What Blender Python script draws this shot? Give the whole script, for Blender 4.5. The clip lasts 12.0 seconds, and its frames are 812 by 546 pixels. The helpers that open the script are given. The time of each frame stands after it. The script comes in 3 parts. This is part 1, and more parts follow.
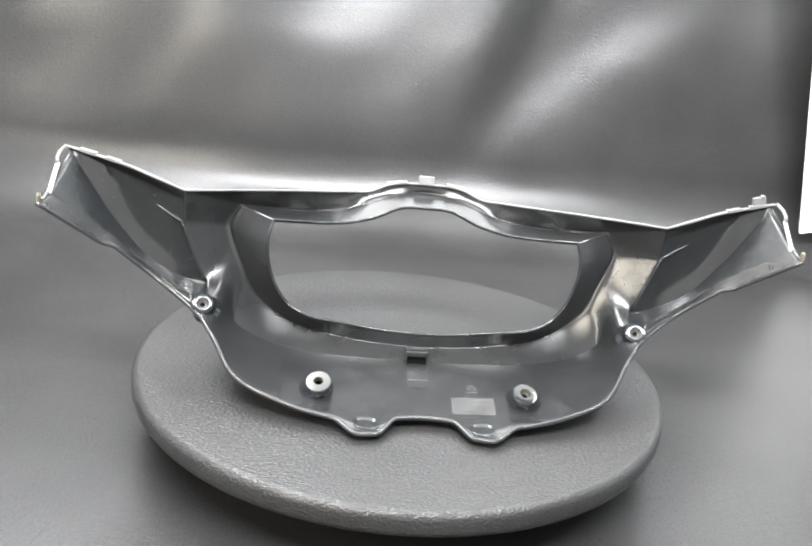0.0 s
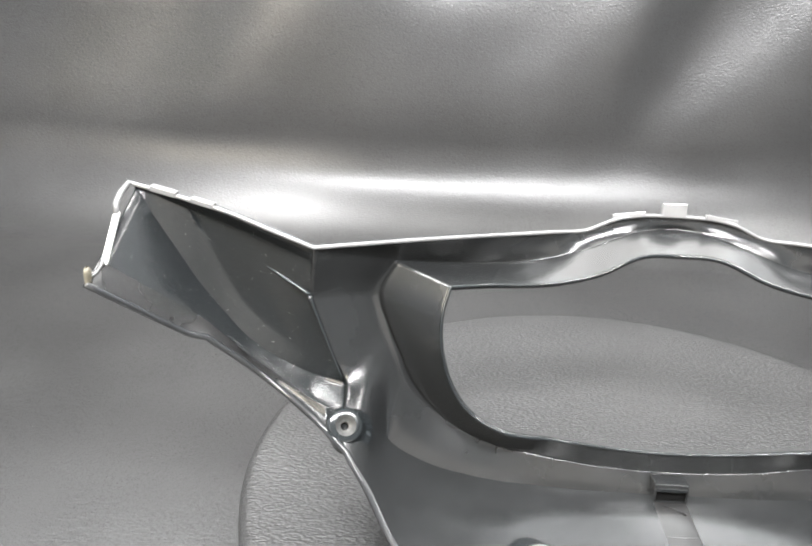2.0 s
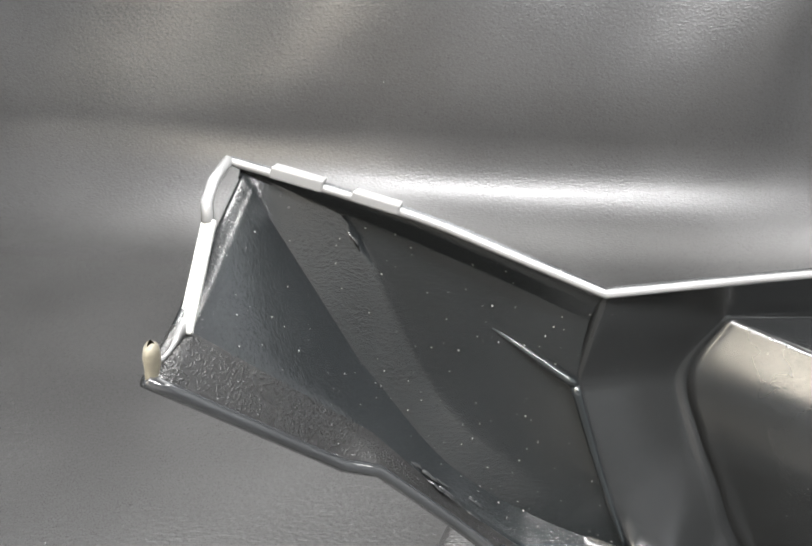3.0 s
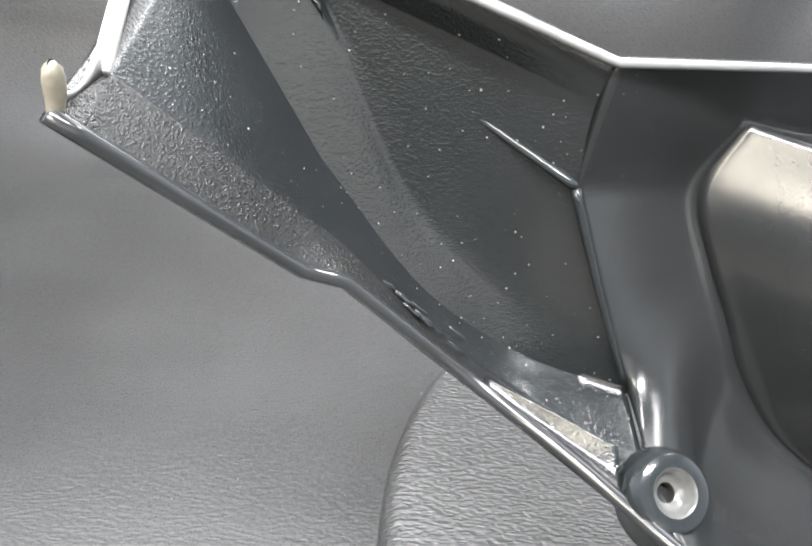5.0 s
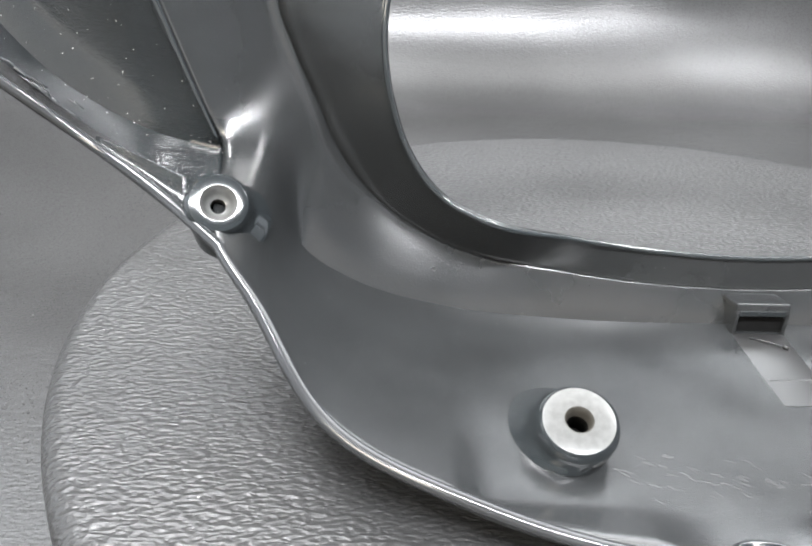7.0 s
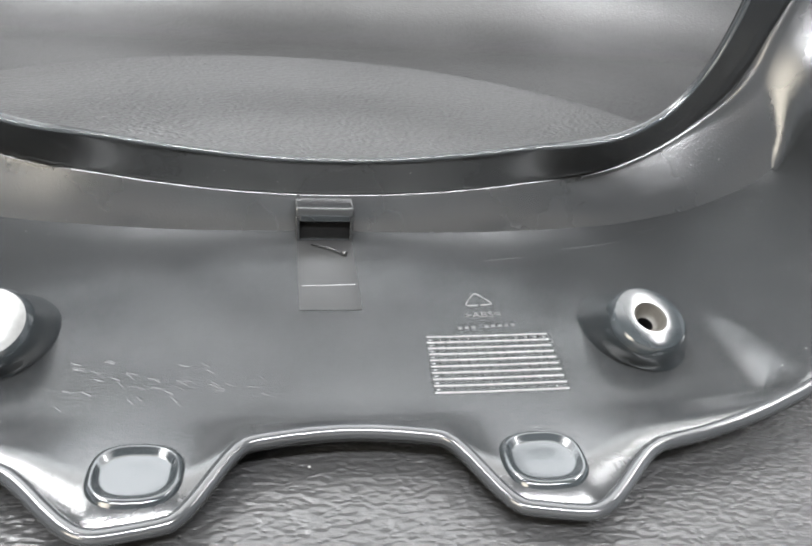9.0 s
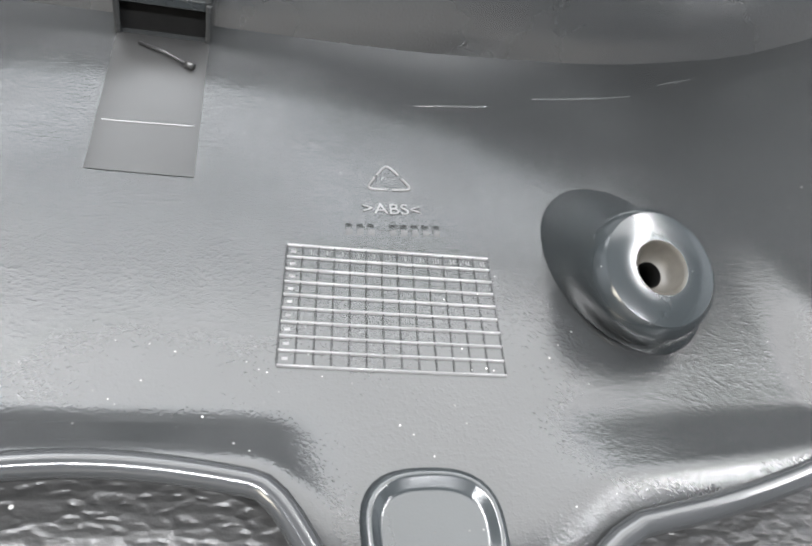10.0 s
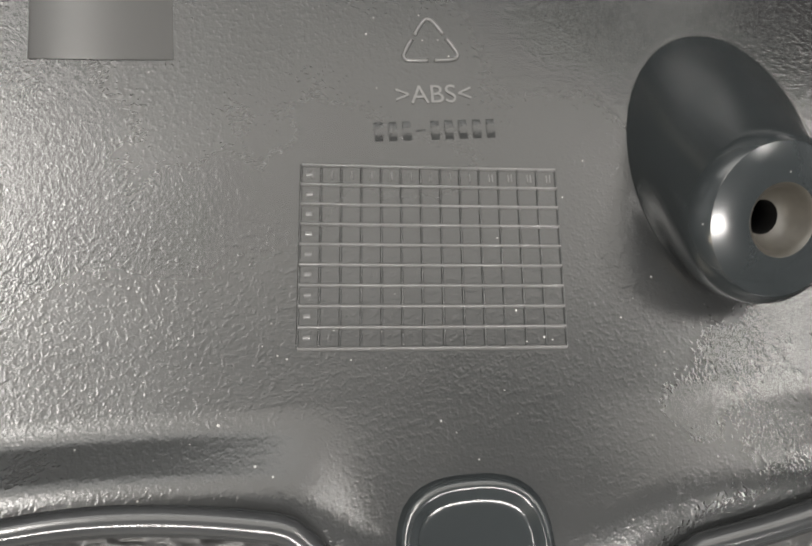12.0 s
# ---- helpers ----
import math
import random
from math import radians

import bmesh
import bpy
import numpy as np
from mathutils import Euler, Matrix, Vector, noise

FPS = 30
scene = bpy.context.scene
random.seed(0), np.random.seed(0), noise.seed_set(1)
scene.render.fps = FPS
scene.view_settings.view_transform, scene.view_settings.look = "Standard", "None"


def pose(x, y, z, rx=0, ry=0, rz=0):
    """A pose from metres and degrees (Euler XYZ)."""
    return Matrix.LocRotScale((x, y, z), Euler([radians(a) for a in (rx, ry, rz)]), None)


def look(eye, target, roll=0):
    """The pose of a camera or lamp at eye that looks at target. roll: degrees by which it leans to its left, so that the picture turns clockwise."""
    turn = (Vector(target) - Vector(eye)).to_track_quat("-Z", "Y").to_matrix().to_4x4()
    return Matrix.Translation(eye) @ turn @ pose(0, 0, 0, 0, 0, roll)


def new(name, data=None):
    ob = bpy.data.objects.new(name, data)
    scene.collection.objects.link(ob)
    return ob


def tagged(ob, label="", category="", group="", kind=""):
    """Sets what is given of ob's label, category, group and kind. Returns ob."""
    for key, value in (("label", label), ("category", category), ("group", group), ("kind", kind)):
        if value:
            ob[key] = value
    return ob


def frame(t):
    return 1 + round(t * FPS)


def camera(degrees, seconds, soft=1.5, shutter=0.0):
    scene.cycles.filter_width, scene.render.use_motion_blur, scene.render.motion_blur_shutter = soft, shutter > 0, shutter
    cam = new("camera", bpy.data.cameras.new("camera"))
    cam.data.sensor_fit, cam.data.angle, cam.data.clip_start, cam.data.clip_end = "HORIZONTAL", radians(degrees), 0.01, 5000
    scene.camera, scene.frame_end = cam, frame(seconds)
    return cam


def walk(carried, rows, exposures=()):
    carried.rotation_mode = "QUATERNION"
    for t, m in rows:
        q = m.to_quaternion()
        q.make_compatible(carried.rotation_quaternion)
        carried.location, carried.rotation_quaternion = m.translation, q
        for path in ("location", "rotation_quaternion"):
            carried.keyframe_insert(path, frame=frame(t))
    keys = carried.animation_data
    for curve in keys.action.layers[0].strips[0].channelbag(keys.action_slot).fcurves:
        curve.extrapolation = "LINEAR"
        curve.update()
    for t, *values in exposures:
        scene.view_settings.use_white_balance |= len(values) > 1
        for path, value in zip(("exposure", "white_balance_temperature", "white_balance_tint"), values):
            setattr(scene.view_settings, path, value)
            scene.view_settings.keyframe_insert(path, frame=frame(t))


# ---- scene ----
from mathutils.bvhtree import BVHTree

cam = camera(56.21, 12.0, soft=2.0)
# metres and degrees: seconds, place, rotation
PATH = [
    (0.0, -0.0585, -0.4777, 0.2669, 70.87, -5.37, -2.75),
    (0.5, -0.0566, -0.4681, 0.2668, 71.06, -4.98, -2.33),
    (1.0, -0.0588, -0.4343, 0.2640, 70.06, -5.16, -1.59),
    (1.5, -0.0849, -0.3741, 0.2571, 68.91, -5.25, -0.21),
    (2.0, -0.1313, -0.2555, 0.2478, 68.25, -2.43, 2.10),
    (2.5, -0.1813, -0.1445, 0.2175, 68.01, -1.80, 2.79),
    (2.7, -0.1974, -0.1182, 0.2057, 69.25, -1.99, 4.00),
    (4.4, -0.2440, -0.0554, 0.1586, 68.22, -4.34, 0.62),
    (4.5, -0.2411, -0.0578, 0.1574, 67.81, -4.58, 0.74),
    (5.0, -0.2181, -0.0772, 0.1469, 66.45, -3.71, 0.95),
    (5.5, -0.1971, -0.0845, 0.1386, 64.86, -2.97, -0.84),
    (6.0, -0.1703, -0.0979, 0.1297, 63.77, -2.42, -1.40),
    (6.5, -0.1480, -0.1236, 0.1275, 63.66, -1.80, -1.01),
    (7.0, -0.1221, -0.1416, 0.1240, 63.76, -2.19, -1.81),
    (7.2, -0.1122, -0.1466, 0.1242, 63.96, -2.04, -2.05),
    (8.8, -0.0215, -0.1503, 0.1135, 61.22, -3.33, -7.19),
    (9.0, -0.0131, -0.1412, 0.1105, 60.38, -4.81, -8.11),
    (9.5, 0.0093, -0.1118, 0.1014, 53.30, -8.69, -7.76),
    (10.0, 0.0145, -0.0676, 0.0864, 42.59, -12.18, -6.09),
    (10.5, 0.0215, -0.0348, 0.0786, 32.42, -10.89, -6.73),
    (11.0, 0.0186, -0.0255, 0.0883, 19.86, -9.79, -5.40),
    (11.5, 0.0249, -0.0076, 0.0839, 16.24, -8.02, -5.38),
    (12.0, 0.0188, -0.0217, 0.0889, 13.73, -9.20, -4.48),
]
EXPOSURES = ((0.0, 0.24, 6500, 10), (1.5, 0.38, 6550, 10), (2.7, 0.12, 6650, 10), (4.5, 0.42, 6500, 10), (6.0, 0.52, 6400, 10), (7.0, 0.36, 6400, 10), (9.5, 0.22, 6450, 10), (10.5, -0.04, 6400, 10), (11.0, -0.42, 6650, 10), (11.5, -0.68, 7000, 10), (12.0, -0.92, 7000, 10))
walk(cam, [(t, pose(*rest)) for t, *rest in PATH], EXPOSURES)
# ---------------------------------------------------------------- light
def area_lamp(name, place, target, w, h, watts, colour):
    data = bpy.data.lights.new(name, "AREA")
    data.shape, data.size, data.size_y, data.energy, data.color = "RECTANGLE", w, h, watts, colour
    ob = new(name, data)
    ob.matrix_world = look(place, target)
    return ob


world = bpy.data.worlds.new("room_air")
scene.world = world
world.use_nodes = True
world.node_tree.nodes["Background"].inputs[0].default_value = (0.50, 0.54, 0.56, 1)
world.node_tree.nodes["Background"].inputs[1].default_value = 0.10
area_lamp("ceiling_panel_light", (-0.60, 0.11, 1.36), (-0.50, 0.10, 0.0), 0.94, 0.10, 23.0, (0.98, 0.99, 1.0))
area_lamp("ceiling_panel_light", (-0.60, 0.33, 1.36), (-0.50, 0.30, 0.0), 0.94, 0.28, 20.0, (0.98, 0.99, 1.0))
area_lamp("ceiling_panel_light", (0.90, 0.22, 1.38), (0.30, 0.16, 0.0), 0.75, 0.07, 13.0, (0.98, 0.99, 1.0))
area_lamp("ceiling_softbox_light", (0.10, 0.74, 1.55), (0.10, 0.73, 0.0), 2.3, 1.06, 40.0, (1.0, 0.99, 0.97))
# unseen fill lamp added behind the camera to brighten the backdrop
area_lamp("backdrop_fill_light", (0.02, -0.90, 1.52), (-0.06, 0.66, 1.65), 1.5, 0.26, 262.0, (0.97, 0.98, 1.0))
area_lamp("window_light", (0.0, 1.36, 1.14), (0.0, 0.0, 0.10), 2.8, 0.86, 52.0, (0.95, 0.98, 1.0))
# unseen fill panel added for the warm front of the room in reflections
area_lamp("front_fill_light", (0.0, -1.80, 0.30), (0.0, 0.5, 0.10), 2.4, 0.70, 6.5, (1.0, 0.91, 0.80))
# added warm panel, standing in for golden light from beside the camera
area_lamp("warm_glint_light", (-0.80, -0.86, 0.64), (-0.13, 0.08, 0.09), 0.46, 0.46, 13.0, (1.0, 0.92, 0.77))


# ---------------------------------------------------------------- materials
def material(name):
    mat = bpy.data.materials.new(name)
    mat.use_nodes = True
    return mat, mat.node_tree, mat.node_tree.nodes["Principled BSDF"]


def node(tree, kind, **values):
    n = tree.nodes.new(kind)
    for key, value in values.items():
        n.inputs[key.replace("_", " ")].default_value = value
    return n


def ramp(tree, source, low, high, a, b):
    r = tree.nodes.new("ShaderNodeValToRGB")
    r.color_ramp.elements[0].position, r.color_ramp.elements[1].position = low, high
    r.color_ramp.elements[0].color, r.color_ramp.elements[1].color = (*a, 1), (*b, 1)
    r.color_ramp.interpolation = "EASE"
    tree.links.new(source, r.inputs[0])
    return r.outputs[0]


def plastic(name, base, rough, grain, dust=0.66, speck=0.05, pits=0.0):
    mat, tree, bsdf = material(name)
    co = tree.nodes.new("ShaderNodeTexCoord").outputs["Object"]
    big = node(tree, "ShaderNodeTexNoise", Scale=28.0, Detail=5.0)
    smudge = node(tree, "ShaderNodeTexNoise", Scale=46.0, Detail=3.0)
    fine = node(tree, "ShaderNodeTexNoise", Scale=3600.0, Detail=0.0)
    specks = node(tree, "ShaderNodeTexVoronoi", Scale=520.0)
    for n in (big, smudge, fine, specks):
        tree.links.new(co, n.inputs["Vector"])
    ragged = node(tree, "ShaderNodeTexNoise", Scale=700.0, Detail=1.0)
    tree.links.new(co, ragged.inputs["Vector"])
    wide = tree.nodes.new("ShaderNodeMath")
    wide.operation = "MULTIPLY_ADD"
    tree.links.new(ragged.outputs[0], wide.inputs[0])
    wide.inputs[1].default_value = 0.24
    tree.links.new(specks.outputs["Distance"], wide.inputs[2])
    mask = ramp(tree, wide.outputs[0], 0.12 + speck * 0.4, 0.12 + speck * 1.2, (1, 1, 1), (0, 0, 0))
    patch = ramp(tree, big.outputs[0], dust - 0.12, dust + 0.1, (0, 0, 0), (0.75, 0.75, 0.75))
    mul = tree.nodes.new("ShaderNodeMath")
    mul.operation = "MULTIPLY"
    tree.links.new(mask, mul.inputs[0])
    tree.links.new(patch, mul.inputs[1])
    mix = tree.nodes.new("ShaderNodeMix")
    mix.data_type = "RGBA"
    tree.links.new(mul.outputs[0], mix.inputs[0])
    shade = ramp(tree, big.outputs[0], 0.3, 0.75, base, tuple(c * 1.35 for c in base))
    tree.links.new(shade, mix.inputs[6])
    mix.inputs[7].default_value = (0.5, 0.5, 0.48, 1)
    tree.links.new(mix.outputs[2], bsdf.inputs["Base Color"])
    rr = ramp(tree, smudge.outputs[0], 0.35, 0.70, (rough,) * 3, (rough + 0.06,) * 3)
    tree.links.new(rr, bsdf.inputs["Roughness"])
    bsdf.inputs["Specular IOR Level"].default_value = 0.55
    bump = node(tree, "ShaderNodeBump", Strength=grain, Distance=0.0002)
    tree.links.new(fine.outputs[0], bump.inputs["Height"])
    tree.links.new(bump.outputs[0], bsdf.inputs["Normal"])
    if pits:
        # sparse moulding pits that sparkle under a lamp
        cells = node(tree, "ShaderNodeTexNoise", Scale=1500.0, Detail=1.5)
        tree.links.new(co, cells.inputs["Vector"])
        dent = node(tree, "ShaderNodeBump", Strength=pits, Distance=0.0001)
        tree.links.new(ramp(tree, cells.outputs[0], 0.47, 0.70, (0, 0, 0), (1, 1, 1)), dent.inputs["Height"])
        tree.links.new(bump.outputs[0], dent.inputs["Normal"])
        tree.links.new(dent.outputs[0], bsdf.inputs["Normal"])
    return mat


def leather(name, base, rough, scale, depth):
    mat, tree, bsdf = material(name)
    co = tree.nodes.new("ShaderNodeTexCoord").outputs["Object"]
    mapping = tree.nodes.new("ShaderNodeMapping")
    mapping.inputs["Scale"].default_value = (0.66, 1.30, 1.0)
    tree.links.new(co, mapping.inputs[0])
    warp = node(tree, "ShaderNodeTexNoise", Scale=scale * 0.45, Detail=2.0)
    tree.links.new(mapping.outputs[0], warp.inputs["Vector"])
    add = tree.nodes.new("ShaderNodeVectorMath")
    add.operation = "MULTIPLY_ADD"
    tree.links.new(warp.outputs["Color"], add.inputs[0])
    add.inputs[1].default_value = (1.6 / scale, 1.6 / scale, 1.6 / scale)
    tree.links.new(mapping.outputs[0], add.inputs[2])
    cells = node(tree, "ShaderNodeTexVoronoi", Scale=scale)
    cells.feature = "SMOOTH_F1"
    pores = node(tree, "ShaderNodeTexNoise", Scale=scale * 2.3, Detail=3.0)
    blot = node(tree, "ShaderNodeTexNoise", Scale=9.0, Detail=4.0)
    specks = node(tree, "ShaderNodeTexVoronoi", Scale=55.0)
    tree.links.new(add.outputs[0], cells.inputs["Vector"])
    for n in (pores, blot, specks):
        tree.links.new(co, n.inputs["Vector"])
    lint = ramp(tree, specks.outputs["Distance"], 0.010, 0.020, (1, 1, 1), (0, 0, 0))
    mix = tree.nodes.new("ShaderNodeMix")
    mix.data_type = "RGBA"
    tree.links.new(lint, mix.inputs[0])
    shade = ramp(tree, blot.outputs[0], 0.3, 0.7, tuple(c * 0.85 for c in base), tuple(c * 1.12 for c in base))
    tree.links.new(shade, mix.inputs[6])
    mix.inputs[7].default_value = (0.4, 0.4, 0.39, 1)
    tree.links.new(mix.outputs[2], bsdf.inputs["Base Color"])
    bsdf.inputs["Specular IOR Level"].default_value = 0.40
    rr = ramp(tree, pores.outputs[0], 0.3, 0.7, (rough - 0.05,) * 3, (rough + 0.08,) * 3)
    tree.links.new(rr, bsdf.inputs["Roughness"])
    low = node(tree, "ShaderNodeBump", Strength=0.75, Distance=depth)
    tree.links.new(cells.outputs["Distance"], low.inputs["Height"])
    high = node(tree, "ShaderNodeBump", Strength=0.25, Distance=depth * 0.3)
    tree.links.new(pores.outputs[0], high.inputs["Height"])
    tree.links.new(low.outputs[0], high.inputs["Normal"])
    tree.links.new(high.outputs[0], bsdf.inputs["Normal"])
    return mat


def plain(name, base, rough, metal=0.0, bump_scale=600.0):
    mat, tree, bsdf = material(name)
    co = tree.nodes.new("ShaderNodeTexCoord").outputs["Object"]
    n = node(tree, "ShaderNodeTexNoise", Scale=bump_scale, Detail=3.0)
    tree.links.new(co, n.inputs["Vector"])
    tree.links.new(ramp(tree, n.outputs[0], 0.3, 0.7, tuple(c * 0.85 for c in base), tuple(min(1, c * 1.1) for c in base)), bsdf.inputs["Base Color"])
    bsdf.inputs["Roughness"].default_value, bsdf.inputs["Metallic"].default_value = rough, metal
    b = node(tree, "ShaderNodeBump", Strength=0.15, Distance=0.0003)
    tree.links.new(n.outputs[0], b.inputs["Height"])
    tree.links.new(b.outputs[0], bsdf.inputs["Normal"])
    return mat


BLACK = plastic("black_moulded_plastic", (0.0135, 0.0142, 0.0145), 0.20, 0.08, 0.60, 0.04, pits=0.14)
DUSTY = plastic("dusty_black_plastic", (0.010, 0.0112, 0.0118), 0.19, 0.10, 0.44, 0.065, pits=0.36)
SCRAPED = plastic("scraped_black_plastic", (0.012, 0.012, 0.0118), 0.26, 0.5, 0.5, 0.06, pits=1.0)
SATIN = plastic("smooth_black_plastic", (0.013, 0.013, 0.013), 0.30, 0.02, 0.9)
GLOSS = plastic("polished_black_plastic", (0.012, 0.014, 0.015), 0.12, 0.03, 0.7)
LIPPED = plastic("rounded_plastic_lip", (0.020, 0.021, 0.022), 0.12, 0.03, 0.7)
# paler grey for the upper edge, tabs and hooks of the cover
EDGE = plastic("pale_plastic_edge", (0.14, 0.14, 0.14), 0.16, 0.10, 0.6)
RING = plain("pale_worn_ring", (0.070, 0.070, 0.068), 0.28)
WORN = plain("yellowed_worn_plastic", (0.16, 0.145, 0.11), 0.35)
PALE = plain("pale_scuffed_plastic", (0.34, 0.34, 0.325), 0.38, 0.0, 1400.0)
# lamp glint on the raised marks is put into this lighter base colour
MARK_GLINT = plastic("mould_marks_with_glint", (0.055, 0.055, 0.055), 0.17, 0.1, 0.9)
# near-black that paints the shade inside holes and under the disc
HOLE = plain("hole_darkness", (0.004, 0.004, 0.004), 1.0)
HOLE.node_tree.nodes["Principled BSDF"].inputs["Specular IOR Level"].default_value = 0.1
BRASS = plain("worn_screw_seat", (0.032, 0.029, 0.024), 0.50, 0.0)
DISC = leather("dark_grey_leatherette", (0.027, 0.027, 0.027), 0.36, 700.0, 0.0008)
SHEET = leather("charcoal_vinyl_sheet", (0.022, 0.022, 0.022), 0.30, 620.0, 0.00022)
WHITE = plain("white_board_paint", (0.82, 0.82, 0.80), 0.6)
CEILING = plain("pale_ceiling_paint", (0.38, 0.38, 0.38), 0.9, 0.0, 8.0)
DARK_SLAB = plain("dark_slab_for_reflections", (0.035, 0.035, 0.036), 0.9, 0.0, 8.0)
WALL = plain("grey_room_paint", (0.44, 0.46, 0.48), 0.9, 0.0, 8.0)


# ---------------------------------------------------------------- helpers for meshes
def mesh_of(bm, name, mat, smooth=True):
    me = bpy.data.meshes.new(name)
    bm.normal_update()
    bm.to_mesh(me)
    bm.free()
    me.materials.append(mat)
    if smooth:
        me.polygons.foreach_set("use_smooth", [True] * len(me.polygons))
    return me


def part(name, bm, mat, parent, label="", smooth=True):
    ob = new(name, mesh_of(bm, name, mat, smooth))
    ob.parent = parent
    if label:
        ob["label"] = label
    return ob


def anchor(name, place=(0, 0, 0)):
    ob = new(name)
    ob.location, ob.empty_display_size = place, 0.02
    return ob


def spline(knots, counts, breaks=(), flat=False):
    """Smooth curve through the knots, counts[i] steps between knot i and i + 1, with corners at the breaks."""
    k = [Vector(p) for p in knots]
    out = []
    for i, n in enumerate(counts):
        a, b = k[i], k[i + 1]
        chord = b - a
        ta = Vector((1, 0, 0)) if flat and i == 0 else chord if i == 0 or i in breaks else _tangent(k[i - 1], a, b)
        tb = Vector((-1, 0, 0)) if flat and i + 2 == len(k) else chord if i + 2 == len(k) or i + 1 in breaks else _tangent(a, b, k[i + 2])
        for j in range(n):
            s = j / n
            out.append(a * (2 * s ** 3 - 3 * s * s + 1) + ta * chord.length * (s ** 3 - 2 * s * s + s) * (1 / max(ta.length, 1e-9))
                       + b * (3 * s * s - 2 * s ** 3) + tb * chord.length * (s ** 3 - s * s) * (1 / max(tb.length, 1e-9)))
    out.append(k[-1])
    return out


def _tangent(a, b, c):
    u, v = b - a, c - b
    lu, lv = max(u.length, 1e-9), max(v.length, 1e-9)
    return (u / lu) * lv + (v / lv) * lu


def grid_mesh(bm, rows, flip=False):
    vs = [[bm.verts.new(p) for p in row] for row in rows]
    for r0, r1 in zip(vs, vs[1:]):
        for a, b, c, d in zip(r0, r0[1:], r1[1:], r1):
            bm.faces.new((a, d, c, b) if flip else (a, b, c, d))
    return vs


def tube(bm, points, radius, sides=8, closed=False):
    n, rings = len(points), []
    for i, p in enumerate(points):
        a = points[(i - 1) % n] if closed or i else p
        b = points[(i + 1) % n] if closed or i + 1 < n else p
        d = (Vector(b) - Vector(a)).normalized()
        u = d.cross(Vector((0, 0.3, 1))).normalized()
        v = u.cross(d)
        r = radius(i / max(n - 1, 1)) if callable(radius) else radius
        rings.append([bm.verts.new(Vector(p) + r * (math.cos(q) * u + math.sin(q) * v)) for q in (2 * math.pi * k / sides for k in range(sides))])
    pairs = list(zip(rings, rings[1:])) + ([(rings[-1], rings[0])] if closed else [])
    for r0, r1 in pairs:
        for k in range(sides):
            bm.faces.new((r0[k], r0[(k + 1) % sides], r1[(k + 1) % sides], r1[k]))
    if not closed:
        bm.faces.new(rings[0][::-1])
        bm.faces.new(rings[-1])


def lathe(bm, profile, m, sides=40, cap_first=True, cap_last=True):
    """Turns (radius, height) pairs round the z axis of m."""
    rings = [[bm.verts.new(m @ Vector((r * math.cos(a), r * math.sin(a), h))) for a in (2 * math.pi * k / sides for k in range(sides))] for r, h in profile]
    for r0, r1 in zip(rings, rings[1:]):
        for k in range(sides):
            bm.faces.new((r0[k], r0[(k + 1) % sides], r1[(k + 1) % sides], r1[k]))
    if cap_first:
        bm.faces.new(rings[0][::-1])
    if cap_last:
        bm.faces.new(rings[-1])


def block(bm, m, size, bevel=0.0):
    made = bmesh.ops.create_cube(bm, size=1.0, matrix=m @ Matrix.Diagonal((*size, 1)))["verts"]
    if bevel:
        edges = {e for v in made for e in v.link_edges}
        bmesh.ops.bevel(bm, geom=list(edges), offset=bevel, segments=2, affect="EDGES", profile=0.5)


def mirror(p, side):
    return Vector((p[0] * side, p[1], p[2]))


# ---------------------------------------------------------------- the room and the backdrop
FLOOR = -0.055
bm = bmesh.new()
profile = [(-1.3, FLOOR), (-0.6, FLOOR), (-0.2, FLOOR), (0.1, FLOOR), (0.36, FLOOR), (0.45, FLOOR + 0.001)]
profile += [(0.535 + 0.125 * math.sin(a), FLOOR + 0.125 * (1 - math.cos(a))) for a in (math.pi / 2 * k / 16 for k in range(17))]
profile += [(0.660 + 0.0062 * k, FLOOR + 0.125 + 0.04 * k) for k in range(1, 15)]
rows = []
for y, z in profile:
    row = []
    for i in range(97):
        x = -1.2 + 2.4 * i / 96
        rise = min(1.0, max(0.0, (z - FLOOR - 0.06) / 0.2))
        fold = 0.026 * noise.noise((x * 3.1 + 2.0, z * 1.6, 0.3)) + 0.014 * noise.noise((x * 6.5 - 0.8 * z * 6, z * 5.0, 4.1)) + 0.010 * noise.noise((x * 1.4, z * 11.0, 7.7))
        crease = 0.014 * math.tanh((x - 0.09 - 0.416 * (z - 0.074)) / 0.022) * math.exp(-((x - 0.12) / 0.16) ** 2)
        row.append((x, y + rise * (fold + crease), z + 0.0015 * noise.noise((x * 5, y * 5, 1.7))))
    rows.append(row)
grid_mesh(bm, rows)
backdrop = tagged(new("backdrop", mesh_of(bm, "backdrop", SHEET)), "charcoal vinyl sheet sweeping up behind the turntable", "backdrop", kind="structure")
backdrop.modifiers.new("thickness", "SOLIDIFY").thickness = -0.002

bm = bmesh.new()
block(bm, pose(0, 0, FLOOR - 0.03), (3.2, 3.2, 0.04))
tagged(new("floor", mesh_of(bm, "floor", WALL, False)), "plain grey table top under the vinyl sheet", "table top", kind="structure")
bm = bmesh.new()
block(bm, pose(0, 1.10, 1.65), (4.0, 1.8, 0.1))
tagged(new("ceiling", mesh_of(bm, "ceiling", CEILING, False)), "pale painted ceiling over the table", "ceiling", kind="structure")
# unseen dark slab added over the front, so the plastic mirrors something dark
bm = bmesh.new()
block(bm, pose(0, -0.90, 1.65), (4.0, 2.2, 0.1))
